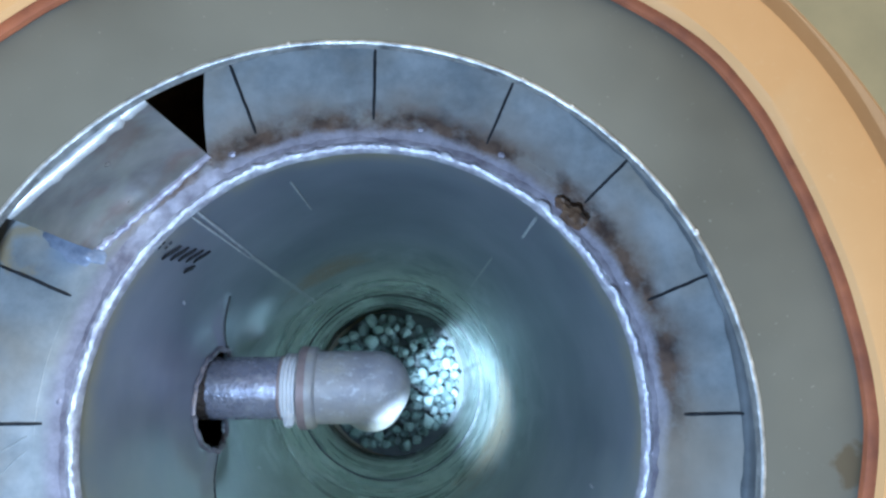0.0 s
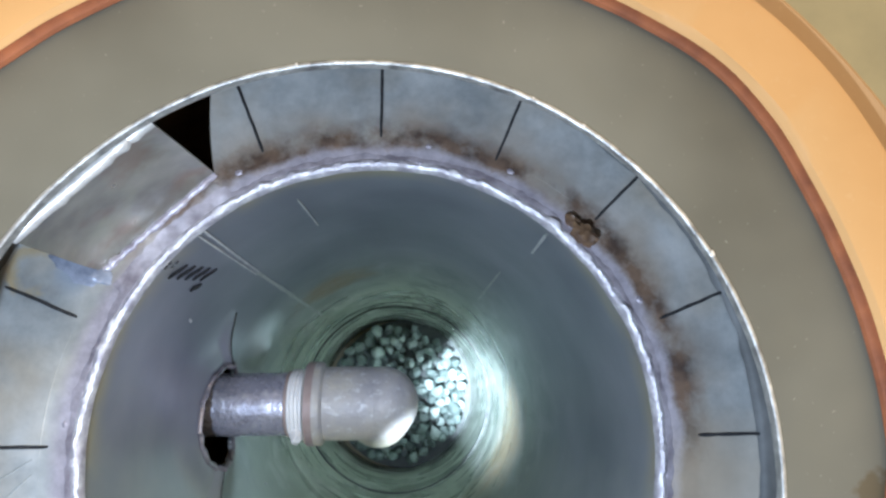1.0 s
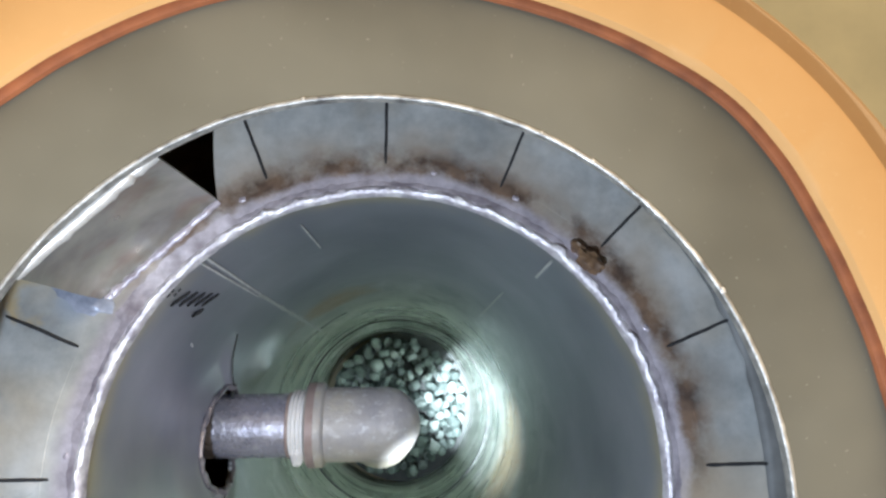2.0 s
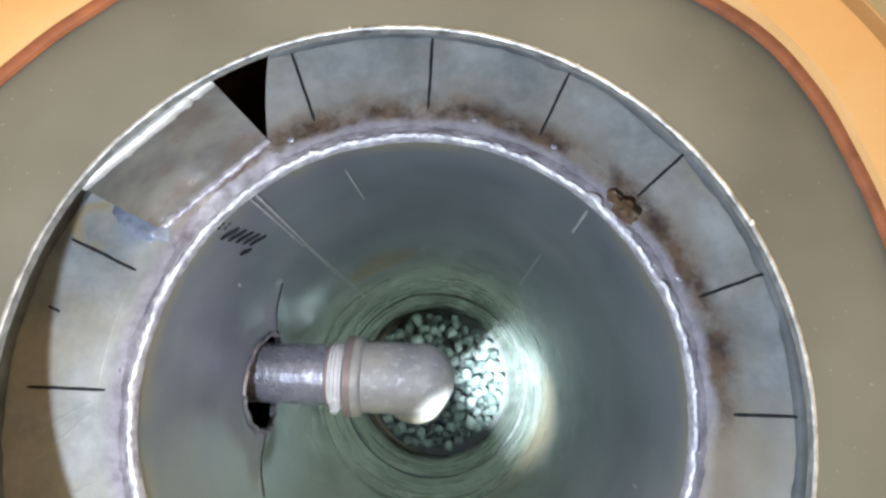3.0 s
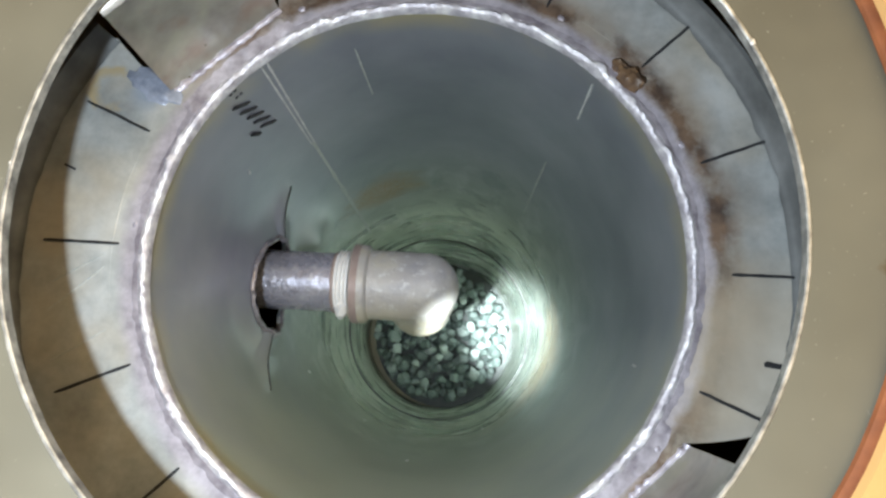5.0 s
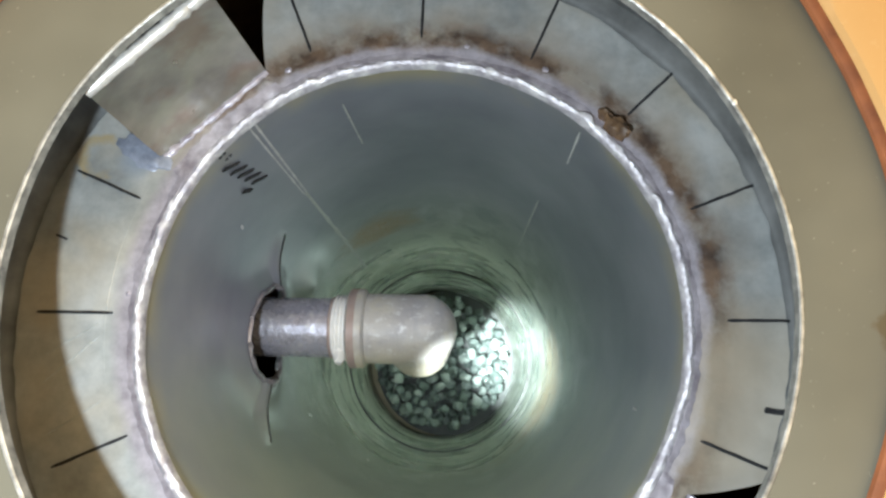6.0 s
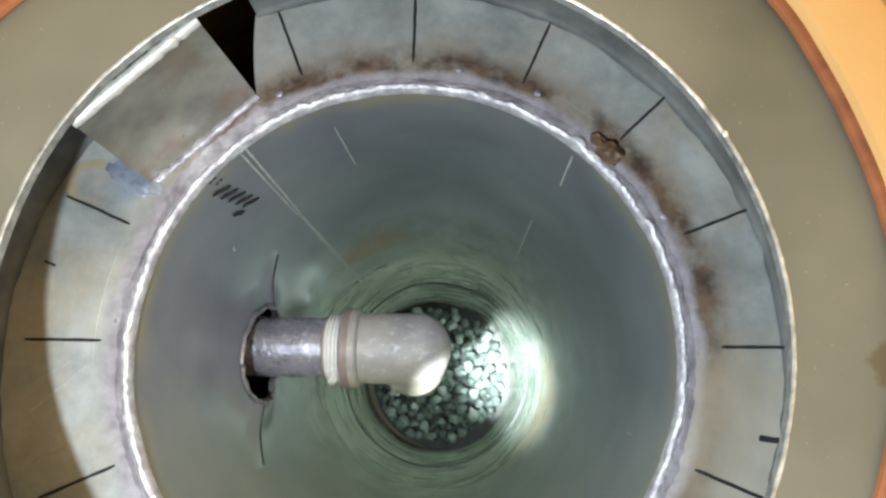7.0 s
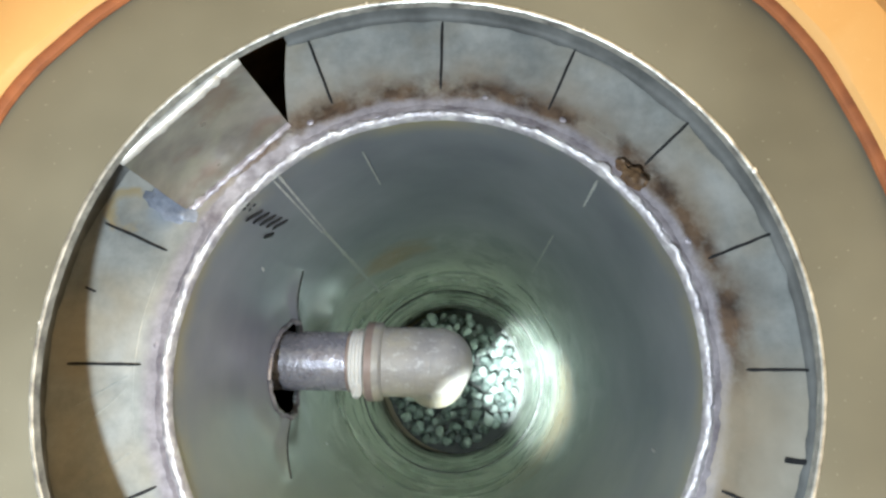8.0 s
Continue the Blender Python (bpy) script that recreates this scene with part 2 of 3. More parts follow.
CUT_EDGE = make_simple("bright_cut_edge", (0.92, 0.90, 0.86), (0.58, 0.56, 0.54), 0.40, 0.45, 150, 0.4)
INK = make_simple("black_marker_ink", (0.030, 0.030, 0.034), (0.016, 0.016, 0.018), 0.6)
CHALK = make_simple("white_scratch", (0.80, 0.80, 0.80), (0.50, 0.50, 0.52), 0.5, 0.3, 200)
FAINT = make_simple("faint_scratch", (0.60, 0.62, 0.60), (0.40, 0.42, 0.41), 0.45, 0.1, 200)
RIM = make_simple("ground_rim_steel", (0.70, 0.68, 0.64), (0.15, 0.145, 0.14), 0.36, 0.55, 110, 0.5)
DRUM_IN = make_simple("rusty_drum_inside", (0.24, 0.145, 0.055), (0.10, 0.06, 0.025), 0.8, 0.0, 20)
BLUE_WELD = make_simple("blued_weld_steel", (0.50, 0.54, 0.66), (0.24, 0.27, 0.36), 0.36, 0.35, 120, 0.9)
DARK_BASE = make_simple("dark_tube_base", (0.10, 0.115, 0.105), (0.05, 0.06, 0.055), 0.5, 0.0, 40)
CRUST = make_simple("brown_slag", (0.24, 0.15, 0.08), (0.06, 0.036, 0.026), 0.42, 0.0, 90, 0.6)
GROUND = make_simple("olive_workshop_concrete", (0.60, 0.54, 0.35), (0.46, 0.42, 0.28), 0.7, 0.0, 3)
FLANGE = make_simple("dark_grey_steel", (0.20, 0.205, 0.205), (0.085, 0.088, 0.088), 0.62, 0.1, 34, 0.3)
STONE = make_stone()
SKIRT = make_simple("lavender_heat_tinted_steel", (0.68, 0.635, 0.71), (0.25, 0.22, 0.26), 0.38, 0.30, 75, 1.0)


# ---- mesh helpers ----
def at(r, a, z):
    """A point from radius, degrees and height in tube radii (origin at the tube's mouth)."""
    return Vector((U * r * math.cos(radians(a)), U * r * math.sin(radians(a)), U * z))


def mesh_of(name, bm, mat, smooth=True):
    bmesh.ops.recalc_face_normals(bm, faces=bm.faces)
    me = bpy.data.meshes.new(name)
    bm.to_mesh(me)
    bm.free()
    me.materials.append(mat)
    if smooth:
        me.polygons.foreach_set("use_smooth", [True] * len(me.polygons))
        me.set_sharp_from_angle(angle=radians(38))
    return me


def thing(name, label, category, kind="", group="", z=0.0):
    """An Empty whose origin is on the tube's axis, at height BASE + z tube radii."""
    ob = new(name)
    ob.empty_display_size = 0.05
    ob.location = (0, 0, BASE + U * z)
    return tagged(ob, label, category, group, kind)


def part(name, bm, mat, parent, label="", smooth=True):
    """One mesh object under a thing or a part; the mesh is given about the tube's mouth."""
    ob = new(name, mesh_of(name, bm, mat, smooth))
    ob.parent = parent
    if parent.parent is None and parent.type == "EMPTY":
        ob.location = (0, 0, BASE - parent.location.z)
    return tagged(ob, label)


def moved(bm, x, y):
    bmesh.ops.translate(bm, verts=bm.verts, vec=(U * x, U * y, 0))
    return bm


def revolve(profile, n=180, wobble=None, a0=0.0, a1=360.0, closed=True):
    """Turns a closed or open (r, z) outline round the axis. wobble(i, a) -> (dr, dz) per outline point and angle."""
    bm = bmesh.new()
    full = a1 - a0 >= 359.9
    rings = []
    for k in range(n if full else n + 1):
        a = a0 + (a1 - a0) * k / n
        ring = []
        for i, (r, z) in enumerate(profile):
            dr, dz = wobble(i, a) if wobble else (0, 0)
            ring.append(bm.verts.new(at(r + dr, a, z + dz)))
        rings.append(ring)
    m = len(profile)
    for k in range(len(rings) if full else len(rings) - 1):
        p, q = rings[k], rings[(k + 1) % len(rings)]
        for i in range(m if closed else m - 1):
            bm.faces.new((p[i], q[i], q[(i + 1) % m], p[(i + 1) % m]))
    if closed and not full:
        bm.faces.new(rings[0])
        bm.faces.new(list(reversed(rings[-1])))
    return bm


def wave(a, seed, size):
    """Smooth noise round a circle."""
    return size * noise.noise(Vector((math.cos(radians(a)) * 2.2 + seed, math.sin(radians(a)) * 2.2, seed * 0.7)))


def rough_wave(a, seed, size, f=26):
    return size * noise.noise(Vector((math.cos(radians(a)) * f + seed, math.sin(radians(a)) * f, seed)))


def rod(points, radii, n=28, caps=True):
    """A round bar through the points (tube radii), with a radius at each."""
    bm = bmesh.new()
    pts = [Vector(p) * U for p in points]
    rings = []
    side = None
    for i, p in enumerate(pts):
        d = (pts[min(i + 1, len(pts) - 1)] - pts[max(i - 1, 0)])
        if d.length < 1e-9:
            d = pts[-1] - pts[0]
        d.normalize()
        if side is None:
            side = d.orthogonal().normalized()
        side = (side - d * side.dot(d)).normalized()
        other = d.cross(side)
        rings.append([bm.verts.new(p + (side * math.cos(2 * math.pi * k / n) + other * math.sin(2 * math.pi * k / n)) * radii[i] * U) for k in range(n)])
    for p, q in zip(rings, rings[1:]):
        for k in range(n):
            bm.faces.new((p[k], p[(k + 1) % n], q[(k + 1) % n], q[k]))
    if caps:
        bm.faces.new(list(reversed(rings[0])))
        bm.faces.new(rings[-1])
    return bm


def hollow(points, radii, wall, n=28):
    """A pipe with an open bore: the outside, the end face and the inside in one mesh."""
    bm = rod(points, radii, n, caps=False)
    b2 = rod(points, [r - wall for r in radii], n, caps=False)
    me = bpy.data.meshes.new("bore")
    b2.to_mesh(me)
    b2.free()
    start = len(bm.verts)
    bm.from_mesh(me)
    bpy.data.meshes.remove(me)
    bm.verts.ensure_lookup_table()
    L = len(points)
    for row in (0, L - 1):
        for k in range(n):
            o0, o1 = bm.verts[row * n + k], bm.verts[row * n + (k + 1) % n]
            i0, i1 = bm.verts[start + row * n + k], bm.verts[start + row * n + (k + 1) % n]
            bm.faces.new((o0, o1, i1, i0))
    return bm


# ---- setting: ground ----
bm = bmesh.new()
bmesh.ops.create_grid(bm, x_segments=8, y_segments=8, size=40)
ground = new("ground", mesh_of("ground", bm, GROUND))
tagged(ground, "dull olive workshop concrete ground under the drum", "ground", kind="structure")


def moved_chip(r, a, size):
    """A small flat burr on the hole's rim."""
    b = bmesh.new()
    bmesh.ops.create_icosphere(b, subdivisions=2, radius=1.0)
    c = at(r, a, TOP + 0.004) + Vector((0, 0.02 * U, 0))
    for v in b.verts:
        k = 0.6 * size * (1 + 0.4 * noise.noise(v.co * 2 + Vector((a, 0, 0))))
        v.co = c + Vector((v.co.x * k, v.co.y * k * 1.3, v.co.z * k * 0.5)) * U
    return b


# ---- the drum: orange shell with a raised clamp ring and a grey top plate ----
TOP = 0.70
drum = thing("drum", "orange painted steel drum with a raised rim ring, open top", "drum", z=-7.0)
part("shell", moved(revolve([(1.70, -7.0), (1.70, 0.60), (1.675, 0.60), (1.675, -7.0)], 160), -0.022, 0.055), ORANGE_LOW, drum)
part("lining", moved(revolve([(1.672, -7.0), (1.672, 0.60), (1.65, 0.60), (1.65, -7.0)], 160), -0.022, 0.055), DRUM_IN, drum, "rusty brown inside of the drum wall")
part("shoulder", moved(revolve([(1.55, 0.60), (1.715, 0.60), (1.732, 0.63), (1.725, 0.67), (1.70, 0.69), (1.55, 0.69)], 160, lambda i, a: (wave(a, 3.1, 0.012), 0)), -0.022, 0.055), ORANGE_LOW, drum, "darker orange outer band")


def ring_in(i, a):
    """The orange ring's inner edge: a circle with soft corners, cut straight past one of them."""
    b = (a + 180) % 360 - 180
    cut = -0.030 * max(0.0, min(1.0, (-1.5 - b) / 13)) if -60 < b < -1.5 else 0.0
    corner = 0.046 * math.exp(-((b - 42) / 14) ** 2) + 0.042 * math.exp(-((b - 152) / 15) ** 2) - 0.016 * math.exp(-((b - 88) / 22) ** 2)
    w = wave(a, 9.3, 0.008) + rough_wave(a, 4.0, 0.003, 9)
    return (cut + corner + w, 0) if i in (0, 1, 2, 7) else (0.6 * corner + wave(a, 5.7, 0.02), 0)


part("rim_ring", moved(revolve([(1.326, 0.736), (1.314, 0.752), (1.323, 0.770), (1.350, 0.777), (1.512, 0.776), (1.534, 0.768), (1.538, 0.742), (1.37, 0.742)], 220, ring_in), -0.014, 0.080), ORANGE, drum, "thick orange painted raised ring")
part("ring_edge", moved(revolve([(1.307, 0.705), (1.300, 0.716), (1.303, 0.728), (1.316, 0.7355), (1.35, 0.7355), (1.35, 0.705)], 220, lambda i, a: (ring_in(0, a)[0], 0)), -0.014, 0.080), BROWN_EDGE, drum, "burnt brown inner edge of the ring")

top_plate = thing("top_plate", "grey primed round steel top plate with a large cut hole", "steel plate", z=TOP)
part("plate", moved(revolve([(1.037, TOP - 0.03), (1.037, TOP), (1.10, TOP + 0.003), (1.54, TOP + 0.004), (1.54, TOP - 0.03)], 220, lambda i, a: (wave(a, 1.2, 0.006) if i in (0, 1) else 0, 0)), 0, 0.02), GREY, top_plate)


def lip(i, a):
    d = wave(a, 1.2, 0.006) + rough_wave(a, 2.0, 0.0012, 30)
    return (d, rough_wave(a, 7.0, 0.0015, 40))


part("hole_edge", moved(revolve([(1.028, TOP - 0.028), (1.026, TOP + 0.002), (1.029, TOP + 0.005), (1.035, TOP + 0.005), (1.039, TOP + 0.001), (1.036, TOP - 0.028)], 360, lip), 0, 0.02), RIM, top_plate, "bright ground edge of the hole")


for a, k in ((29.2, 0.012), (55.5, 0.008), (100.0, 0.009), (64.0, 0.006), (176.0, 0.007)):
    part("burr", moved_chip(1.034, a, k), CUT_EDGE, top_plate, "bright burr on the hole's edge")


# ---- the floor plate: a ring round the tube's mouth with two tabs cut and bent upright ----
floor_plate = thing("floor_plate", "mottled galvanised steel ring plate with scorch marks and marker lines", "steel plate")


def plate_edge(a):
    """The plate's outer radius: a circle a little off the tube's axis."""
    return 1.415 - 0.055 * math.cos(radians(a)) + 0.010 * math.sin(radians(a))


TABS = ((122.0, 148.6), (-57.6, -31.2))


def ring_sector(a0, a1, z0, z1, r0, skew0=0.0, skew1=0.0, n=90):
    """A ring sector whose end edges may lean: skew is the degrees by which the outer end differs from the inner."""
    bm = bmesh.new()
    rows = []
    radial = [k / 12 for k in range(13)]
    for k in range(n + 1):
        f = k / n
        col = []
        for g in radial:
            a = (a0 + skew0 * g) * (1 - f) + (a1 + skew1 * g) * f
            r = r0 + (plate_edge(a) - r0) * g
            dz = 0.004 * noise.noise(Vector((r * 4 * math.cos(radians(a)), r * 4 * math.sin(radians(a)), 2.0)))
            col.append((bm.verts.new(at(r, a, z1 + dz)), bm.verts.new(at(r, a, z0 + dz))))
        rows.append(col)
    for p, q in zip(rows, rows[1:]):
        for i in range(len(radial) - 1):
            bm.faces.new((p[i][0], p[i + 1][0], q[i + 1][0], q[i][0]))
            bm.faces.new((p[i][1], q[i][1], q[i + 1][1], p[i + 1][1]))
        for i in (0, len(radial) - 1):
            bm.faces.new((p[i][0], q[i][0], q[i][1], p[i][1]))
    for col in (rows[0], rows[-1]):
        for i in range(len(radial) - 1):
            bm.faces.new((col[i][0], col[i][1], col[i + 1][1], col[i + 1][0]))
    return bm


part("inner_band", revolve([(1.012, -0.028), (1.012, 0.0), (1.06, 0.0), (1.12, 0.0), (1.12, -0.028)], 220), PLATE, floor_plate)
# two long sectors between the slots that the tabs leave
part("plate_sector", ring_sector(149.5, 297.0, -0.028, 0.0, 1.12, -3.0, 4.0, 150), PLATE, floor_plate)
part("plate_sector", ring_sector(-31.4, 122.3, -0.028, 0.0, 1.12, 8.5, -6.5, 150), PLATE, floor_plate)


def flange(a0, a1, n=150):
    """The low upturned border of a plate sector, its foot blending unevenly into the plate."""
    bm = bmesh.new()
    rows = []
    for k in range(n + 1):
        a = a0 + (a1 - a0) * k / n
        e = plate_edge(a)
        foot = 0.022 + 0.016 * noise.noise(Vector((a * 0.09, 3.0, 0))) + 0.008 * noise.noise(Vector((a * 0.35, 7.0, 0)))
        rows.append([bm.verts.new(at(e + d, a, z)) for d, z in ((-foot, 0.0045), (-0.008, 0.007), (0.006, 0.020), (0.013, 0.060), (0.018, 0.100), (0.036, 0.100), (0.030, 0.030), (0.020, -0.028), (-0.002, -0.030), (-0.004, 0.001))])
    for p, q in zip(rows, rows[1:]):
        for i in range(10):
            bm.faces.new((p[i], q[i], q[(i + 1) % 10], p[(i + 1) % 10]))
    bm.faces.new(rows[0])
    bm.faces.new(list(reversed(rows[-1])))
    return bm


part("flange", flange(146.8, 300.5), FLANGE, floor_plate, "dark grey upturned border of the plate")
part("flange", flange(-22.7, 115.6), FLANGE, floor_plate, "dark grey upturned border of the plate")


def tab(a0, a1):
    """An upright tab: a sheet on the chord between two angles, rising to just under the top plate."""
    p0, p1 = at(1.135, a0, 0) / U, at(1.145, a1, 0) / U
    q0, q1 = at(1.083, a0 + 0.7, 0) / U, at(1.086, a1 - 0.9, 0) / U
    out = (p0 + p1).normalized()
    bm = bmesh.new()
    cols, rows, thick = 28, 20, 0.022
    grid = []
    for k in range(rows + 1):
        g = k / rows
        row = []
        for j in range(cols + 1):
            f = j / cols
            base, top = p0.lerp(p1, f), q0.lerp(q1, f)
            c = base.lerp(top, g)
            c.z = 0.60 * g + 0.002
            c += out * (0.034 * (1 - (2 * f - 1) ** 6) * (1 - (2 * g - 1) ** 6) + 0.008 * noise.noise(c * 4))
            row.append((bm.verts.new(c * U), bm.verts.new((c + out * thick) * U)))
        grid.append(row)
    for k in range(rows):
        for j in range(cols):
            a, b, c, d = grid[k][j], grid[k][j + 1], grid[k + 1][j + 1], grid[k + 1][j]
            bm.faces.new((a[0], b[0], c[0], d[0]))
            bm.faces.new((a[1], d[1], c[1], b[1]))
    for k in range(rows):
        for j in (0, cols):
            bm.faces.new((grid[k][j][0], grid[k + 1][j][0], grid[k + 1][j][1], grid[k][j][1]))
    for j in range(cols):
        for k in (0, rows):
            bm.faces.new((grid[k][j][0], grid[k][j][1], grid[k][j + 1][1], grid[k][j + 1][0]))
    sheet = part("tab", bm, TAB, floor_plate, "plain steel tab bent upright")
    edge_pts = [(q0.lerp(q1, f) + Vector((0, 0, 0.603)) + out * (0.010 + 0.004 * noise.noise(Vector((f * 9, a0, 1))))) for f in [i / 24 for i in range(25)]]
    edge = rod(edge_pts, [0.020 + 0.009 * noise.noise(Vector((i * 0.9, a0, 4))) for i in range(25)], 10)
    part("tab_edge", edge, CUT_EDGE, sheet, "bright ground top edge")
    # the tab's outer leg, bent away under the top plate
    r0, r1 = q0 + out * 0.02 + Vector((0, 0, 0.588)), q1 + out * 0.02 + Vector((0, 0, 0.588))
    leg = bmesh.new()
    vs = []
    for f, s in ((0.02, 0.0), (0.98, 0.0), (0.90, 0.30), (0.10, 0.30)):
        c = r0.lerp(r1, f) + out * s - Vector((0, 0, s * 0.7))
        vs.append((leg.verts.new(c * U), leg.verts.new((c - Vector((0, 0, 0.02))) * U)))
    leg.faces.new([v[0] for v in vs])
    leg.faces.new([v[1] for v in reversed(vs)])
    for i in range(4):
        leg.faces.new((vs[i][0], vs[i][1], vs[(i + 1) % 4][1], vs[(i + 1) % 4][0]))
    part("tab_leg", leg, FLANGE, sheet)
    # weld along the foot
    foot = [p0.lerp(p1, i / 30) - out * (0.006 + 0.010 * noise.noise(Vector((i * 0.7, a0, 9)))) - Vector((0, 0, 0.008)) for i in range(31)]
    part("foot_weld", rod(foot, [0.017 + 0.008 * noise.noise(Vector((i * 0.8, a1, 2))) for i in range(31)], 10), SKIRT, sheet, "lavender grey weld bead")


def make_tab_steel():
    m = Mat("mottled_tab_steel", 0.40, 0.55)
    c = m.ramp(m.noise(18, 4, 0.6), (0.3, (0.17, 0.165, 0.15)), (0.55, (0.36, 0.35, 0.30)), (0.75, (0.52, 0.50, 0.43)))
    # brown mottles and greenish patches that put reflections into the colour
    c = m.mix(m.ramp(m.noise(26, 4), (0.50, 0.0), (0.64, 0.55)), c, (0.26, 0.17, 0.12))
    c = m.mix(m.ramp(m.noise(21, 3, 0.5, (1.3, 0.8, 1)), (0.52, 0.0), (0.66, 0.5)), c, (0.44, 0.45, 0.33))
    m.color(c)
    m.rough(m.ramp(m.noise(40, 4), (0.3, 0.26), (0.7, 0.46)))
    return m.bump(m.noise(200, 4), 0.2, 0.0006).m


TAB = make_tab_steel()
for a0, a1 in TABS:
    tab(a0, a1)


def bead(i, a):
    """An uneven weld bead with ripples."""
    lump = 0.004 * noise.noise(Vector((a * 0.31, 1.3, i * 0.3))) + 0.0035 * noise.noise(Vector((a * 0.9, 4.0, i * 0.6))) + 0.016 * max(0.0, noise.noise(Vector((a * 0.17, 8.0, 0))) - 0.2)
    rip = 0.0006 * math.sin(radians(a) * 210 + 3 * noise.noise(Vector((a * 0.1, 0, 0))))
    drift = wave(a, 2.5, 0.006) + rough_wave(a, 6.0, 0.004, 7)
    return (lump + drift, lump * 1.2 + rip) if i in (1, 2, 3, 4) else (drift, 0)


part("weld_bead", revolve([(0.984, -0.030), (0.982, 0.002), (0.987, 0.013), (0.998, 0.018), (1.009, 0.013), (1.019, 0.004), (1.019, -0.02)], 720, bead), WELD, floor_plate, "bright rippled silver weld bead round the mouth")


def heat_skirt(i, a):
    foot = 0.055 if any(t0 - 1 < ((a + 180) % 360 - 180) < t1 + 1 for t0, t1 in TABS) else 0.0
    return (0.6 * foot + rough_wave(a, 3.0, 0.012, 9) + rough_wave(a, 1.0, 0.010, 34) if i in (3, 4) else 0.0, 0.004 * noise.noise(Vector((a * 0.4, i, 5))) if i in (1, 2) else 0.0)


part("weld_skirt", revolve([(1.008, 0.001), (1.012, 0.008), (1.022, 0.0065), (1.036, 0.002), (1.036, -0.004), (1.008, -0.004)], 720, heat_skirt), SKIRT, floor_plate, "lavender heat-tinted band beside the weld")


def pen_line(a, r0, r1, w, wander=0.0):
    """A felt-pen line along a radius: a thin film with slightly uneven sides."""
    bm = bmesh.new()
    prev = None
    n = 14
    for k in range(n + 1):
        r = r0 + (r1 - r0) * k / n
        off = wander * (k / n - 0.5) + 0.002 * noise.noise(Vector((r * 20, a, 0)))
        half = 0.5 * w * (1 + 0.25 * noise.noise(Vector((r * 30, a, 3)))) * (0.6 if k in (0, n) else 1.0)
        c, t = at(r, a, 0.0), Vector((-math.sin(radians(a)), math.cos(radians(a)), 0)) * U
        quad = [bm.verts.new(c + t * (off + s * half) + Vector((0, 0, U * h))) for s, h in ((-1, 0.001), (-1, 0.0065), (1, 0.0065), (1, 0.001))]
        if prev:
            for i in range(4):
                bm.faces.new((prev[i], prev[(i + 1) % 4], quad[(i + 1) % 4], quad[i]))
        else:
            bm.faces.new(quad)
        prev = quad
    bm.faces.new(list(reversed(prev)))
    return bm


PEN = ((89.5, 1.105, 1.40), (66.6, 1.105, 1.39), (44.3, 1.125, 1.383), (22.2, 1.105, 1.38), (0.5, 1.13, 1.363), (-21.9, 1.09, 1.335),
       (112.2, 1.128, 1.425), (157.3, 1.128, 1.405), (180.0, 1.095, 1.376), (203.6, 1.08, 1.36), (225.0, 1.09, 1.37), (247.5, 1.10, 1.38), (270.0, 1.10, 1.38))
for a, r0, r1 in PEN:
    part("marker_line", pen_line(a, r0, r1, 0.0105), INK, floor_plate)
part("marker_tick", pen_line(-13.4, 1.272, 1.345, 0.020, 0.01), INK, floor_plate)
part("marker_tick", pen_line(168.0, 1.33, 1.375, 0.009, -0.006), INK, floor_plate)


for a, w in ((184.5, 0.10), (188.0, 0.14), (197.5, 0.06)):
    part("plate_scratch", pen_line(a, 1.14, 1.30 + 0.02 * (a % 3), 0.0022, w), FAINT, floor_plate, "thin bright scratch on the plate")


# ---- the tube: a long steel cylinder with a torn hole for the air pipe ----
tube = thing("inner_tube", "long grey-green steel tube with streaks, scratches and rust powder inside", "steel tube", z=-6.9)
SHEAR = 0.014


def wall_point(r, a, z):
    p = at(r, a, z)
    p.x += U * SHEAR * min(0.0, z + 1.0)
    return p


def in_hole(y, z):
    """The torn hole's outline on the wall (offsets along the wall and in height, tube radii)."""
    dy, dz = y - 0.015, z + 1.42
    th = math.atan2(dz, dy)
    edge = 1.0 + 0.05 * noise.noise(Vector((math.cos(th) * 5, math.sin(th) * 5, 1))) + 0.03 * noise.noise(Vector((math.cos(th) * 16, math.sin(th) * 16, 4)))
    return math.hypot(dy / 0.30, dz / 0.345) < edge


def fold(y, z, side):
    """A torn fold that leaves the hole sideways: gentle above, sharp below, dying out at its tip."""
    run = (side * y - 0.24) / 0.33
    if not -0.1 < run < 1.0:
        return 0.0
    dz = z - (-1.46 + 0.27 * run if side > 0 else -1.36 + 0.16 * run)
    return 0.066 * (1 - max(run, 0.0)) ** 0.7 * math.exp(-(dz / (0.085 if dz > 0 else 0.02)) ** 2)


def bulge(a, z):
    """The wall is pressed in round the hole, with a torn fold on either side."""
    if not 130 < a % 360 < 230:
        return 0.0
    y = math.sin(radians(180 - (a % 360)))
    d = math.hypot(y / 0.30, (z + 1.42) / 0.345)
    dent = 0.055 * math.exp(-((d - 1.0) / 0.36) ** 2) if d < 2.6 else 0.0
    # a shallow knock below the upper fold, whose top slope faces the light
    knock = 0.075 * math.exp(-((y - 0.44) / 0.12) ** 2 - ((z + 2.10) / 0.27) ** 2)
    dent += knock
    return max(dent, 0.5 * dent + fold(y, z, 1), 0.5 * dent + fold(y, z, -1))


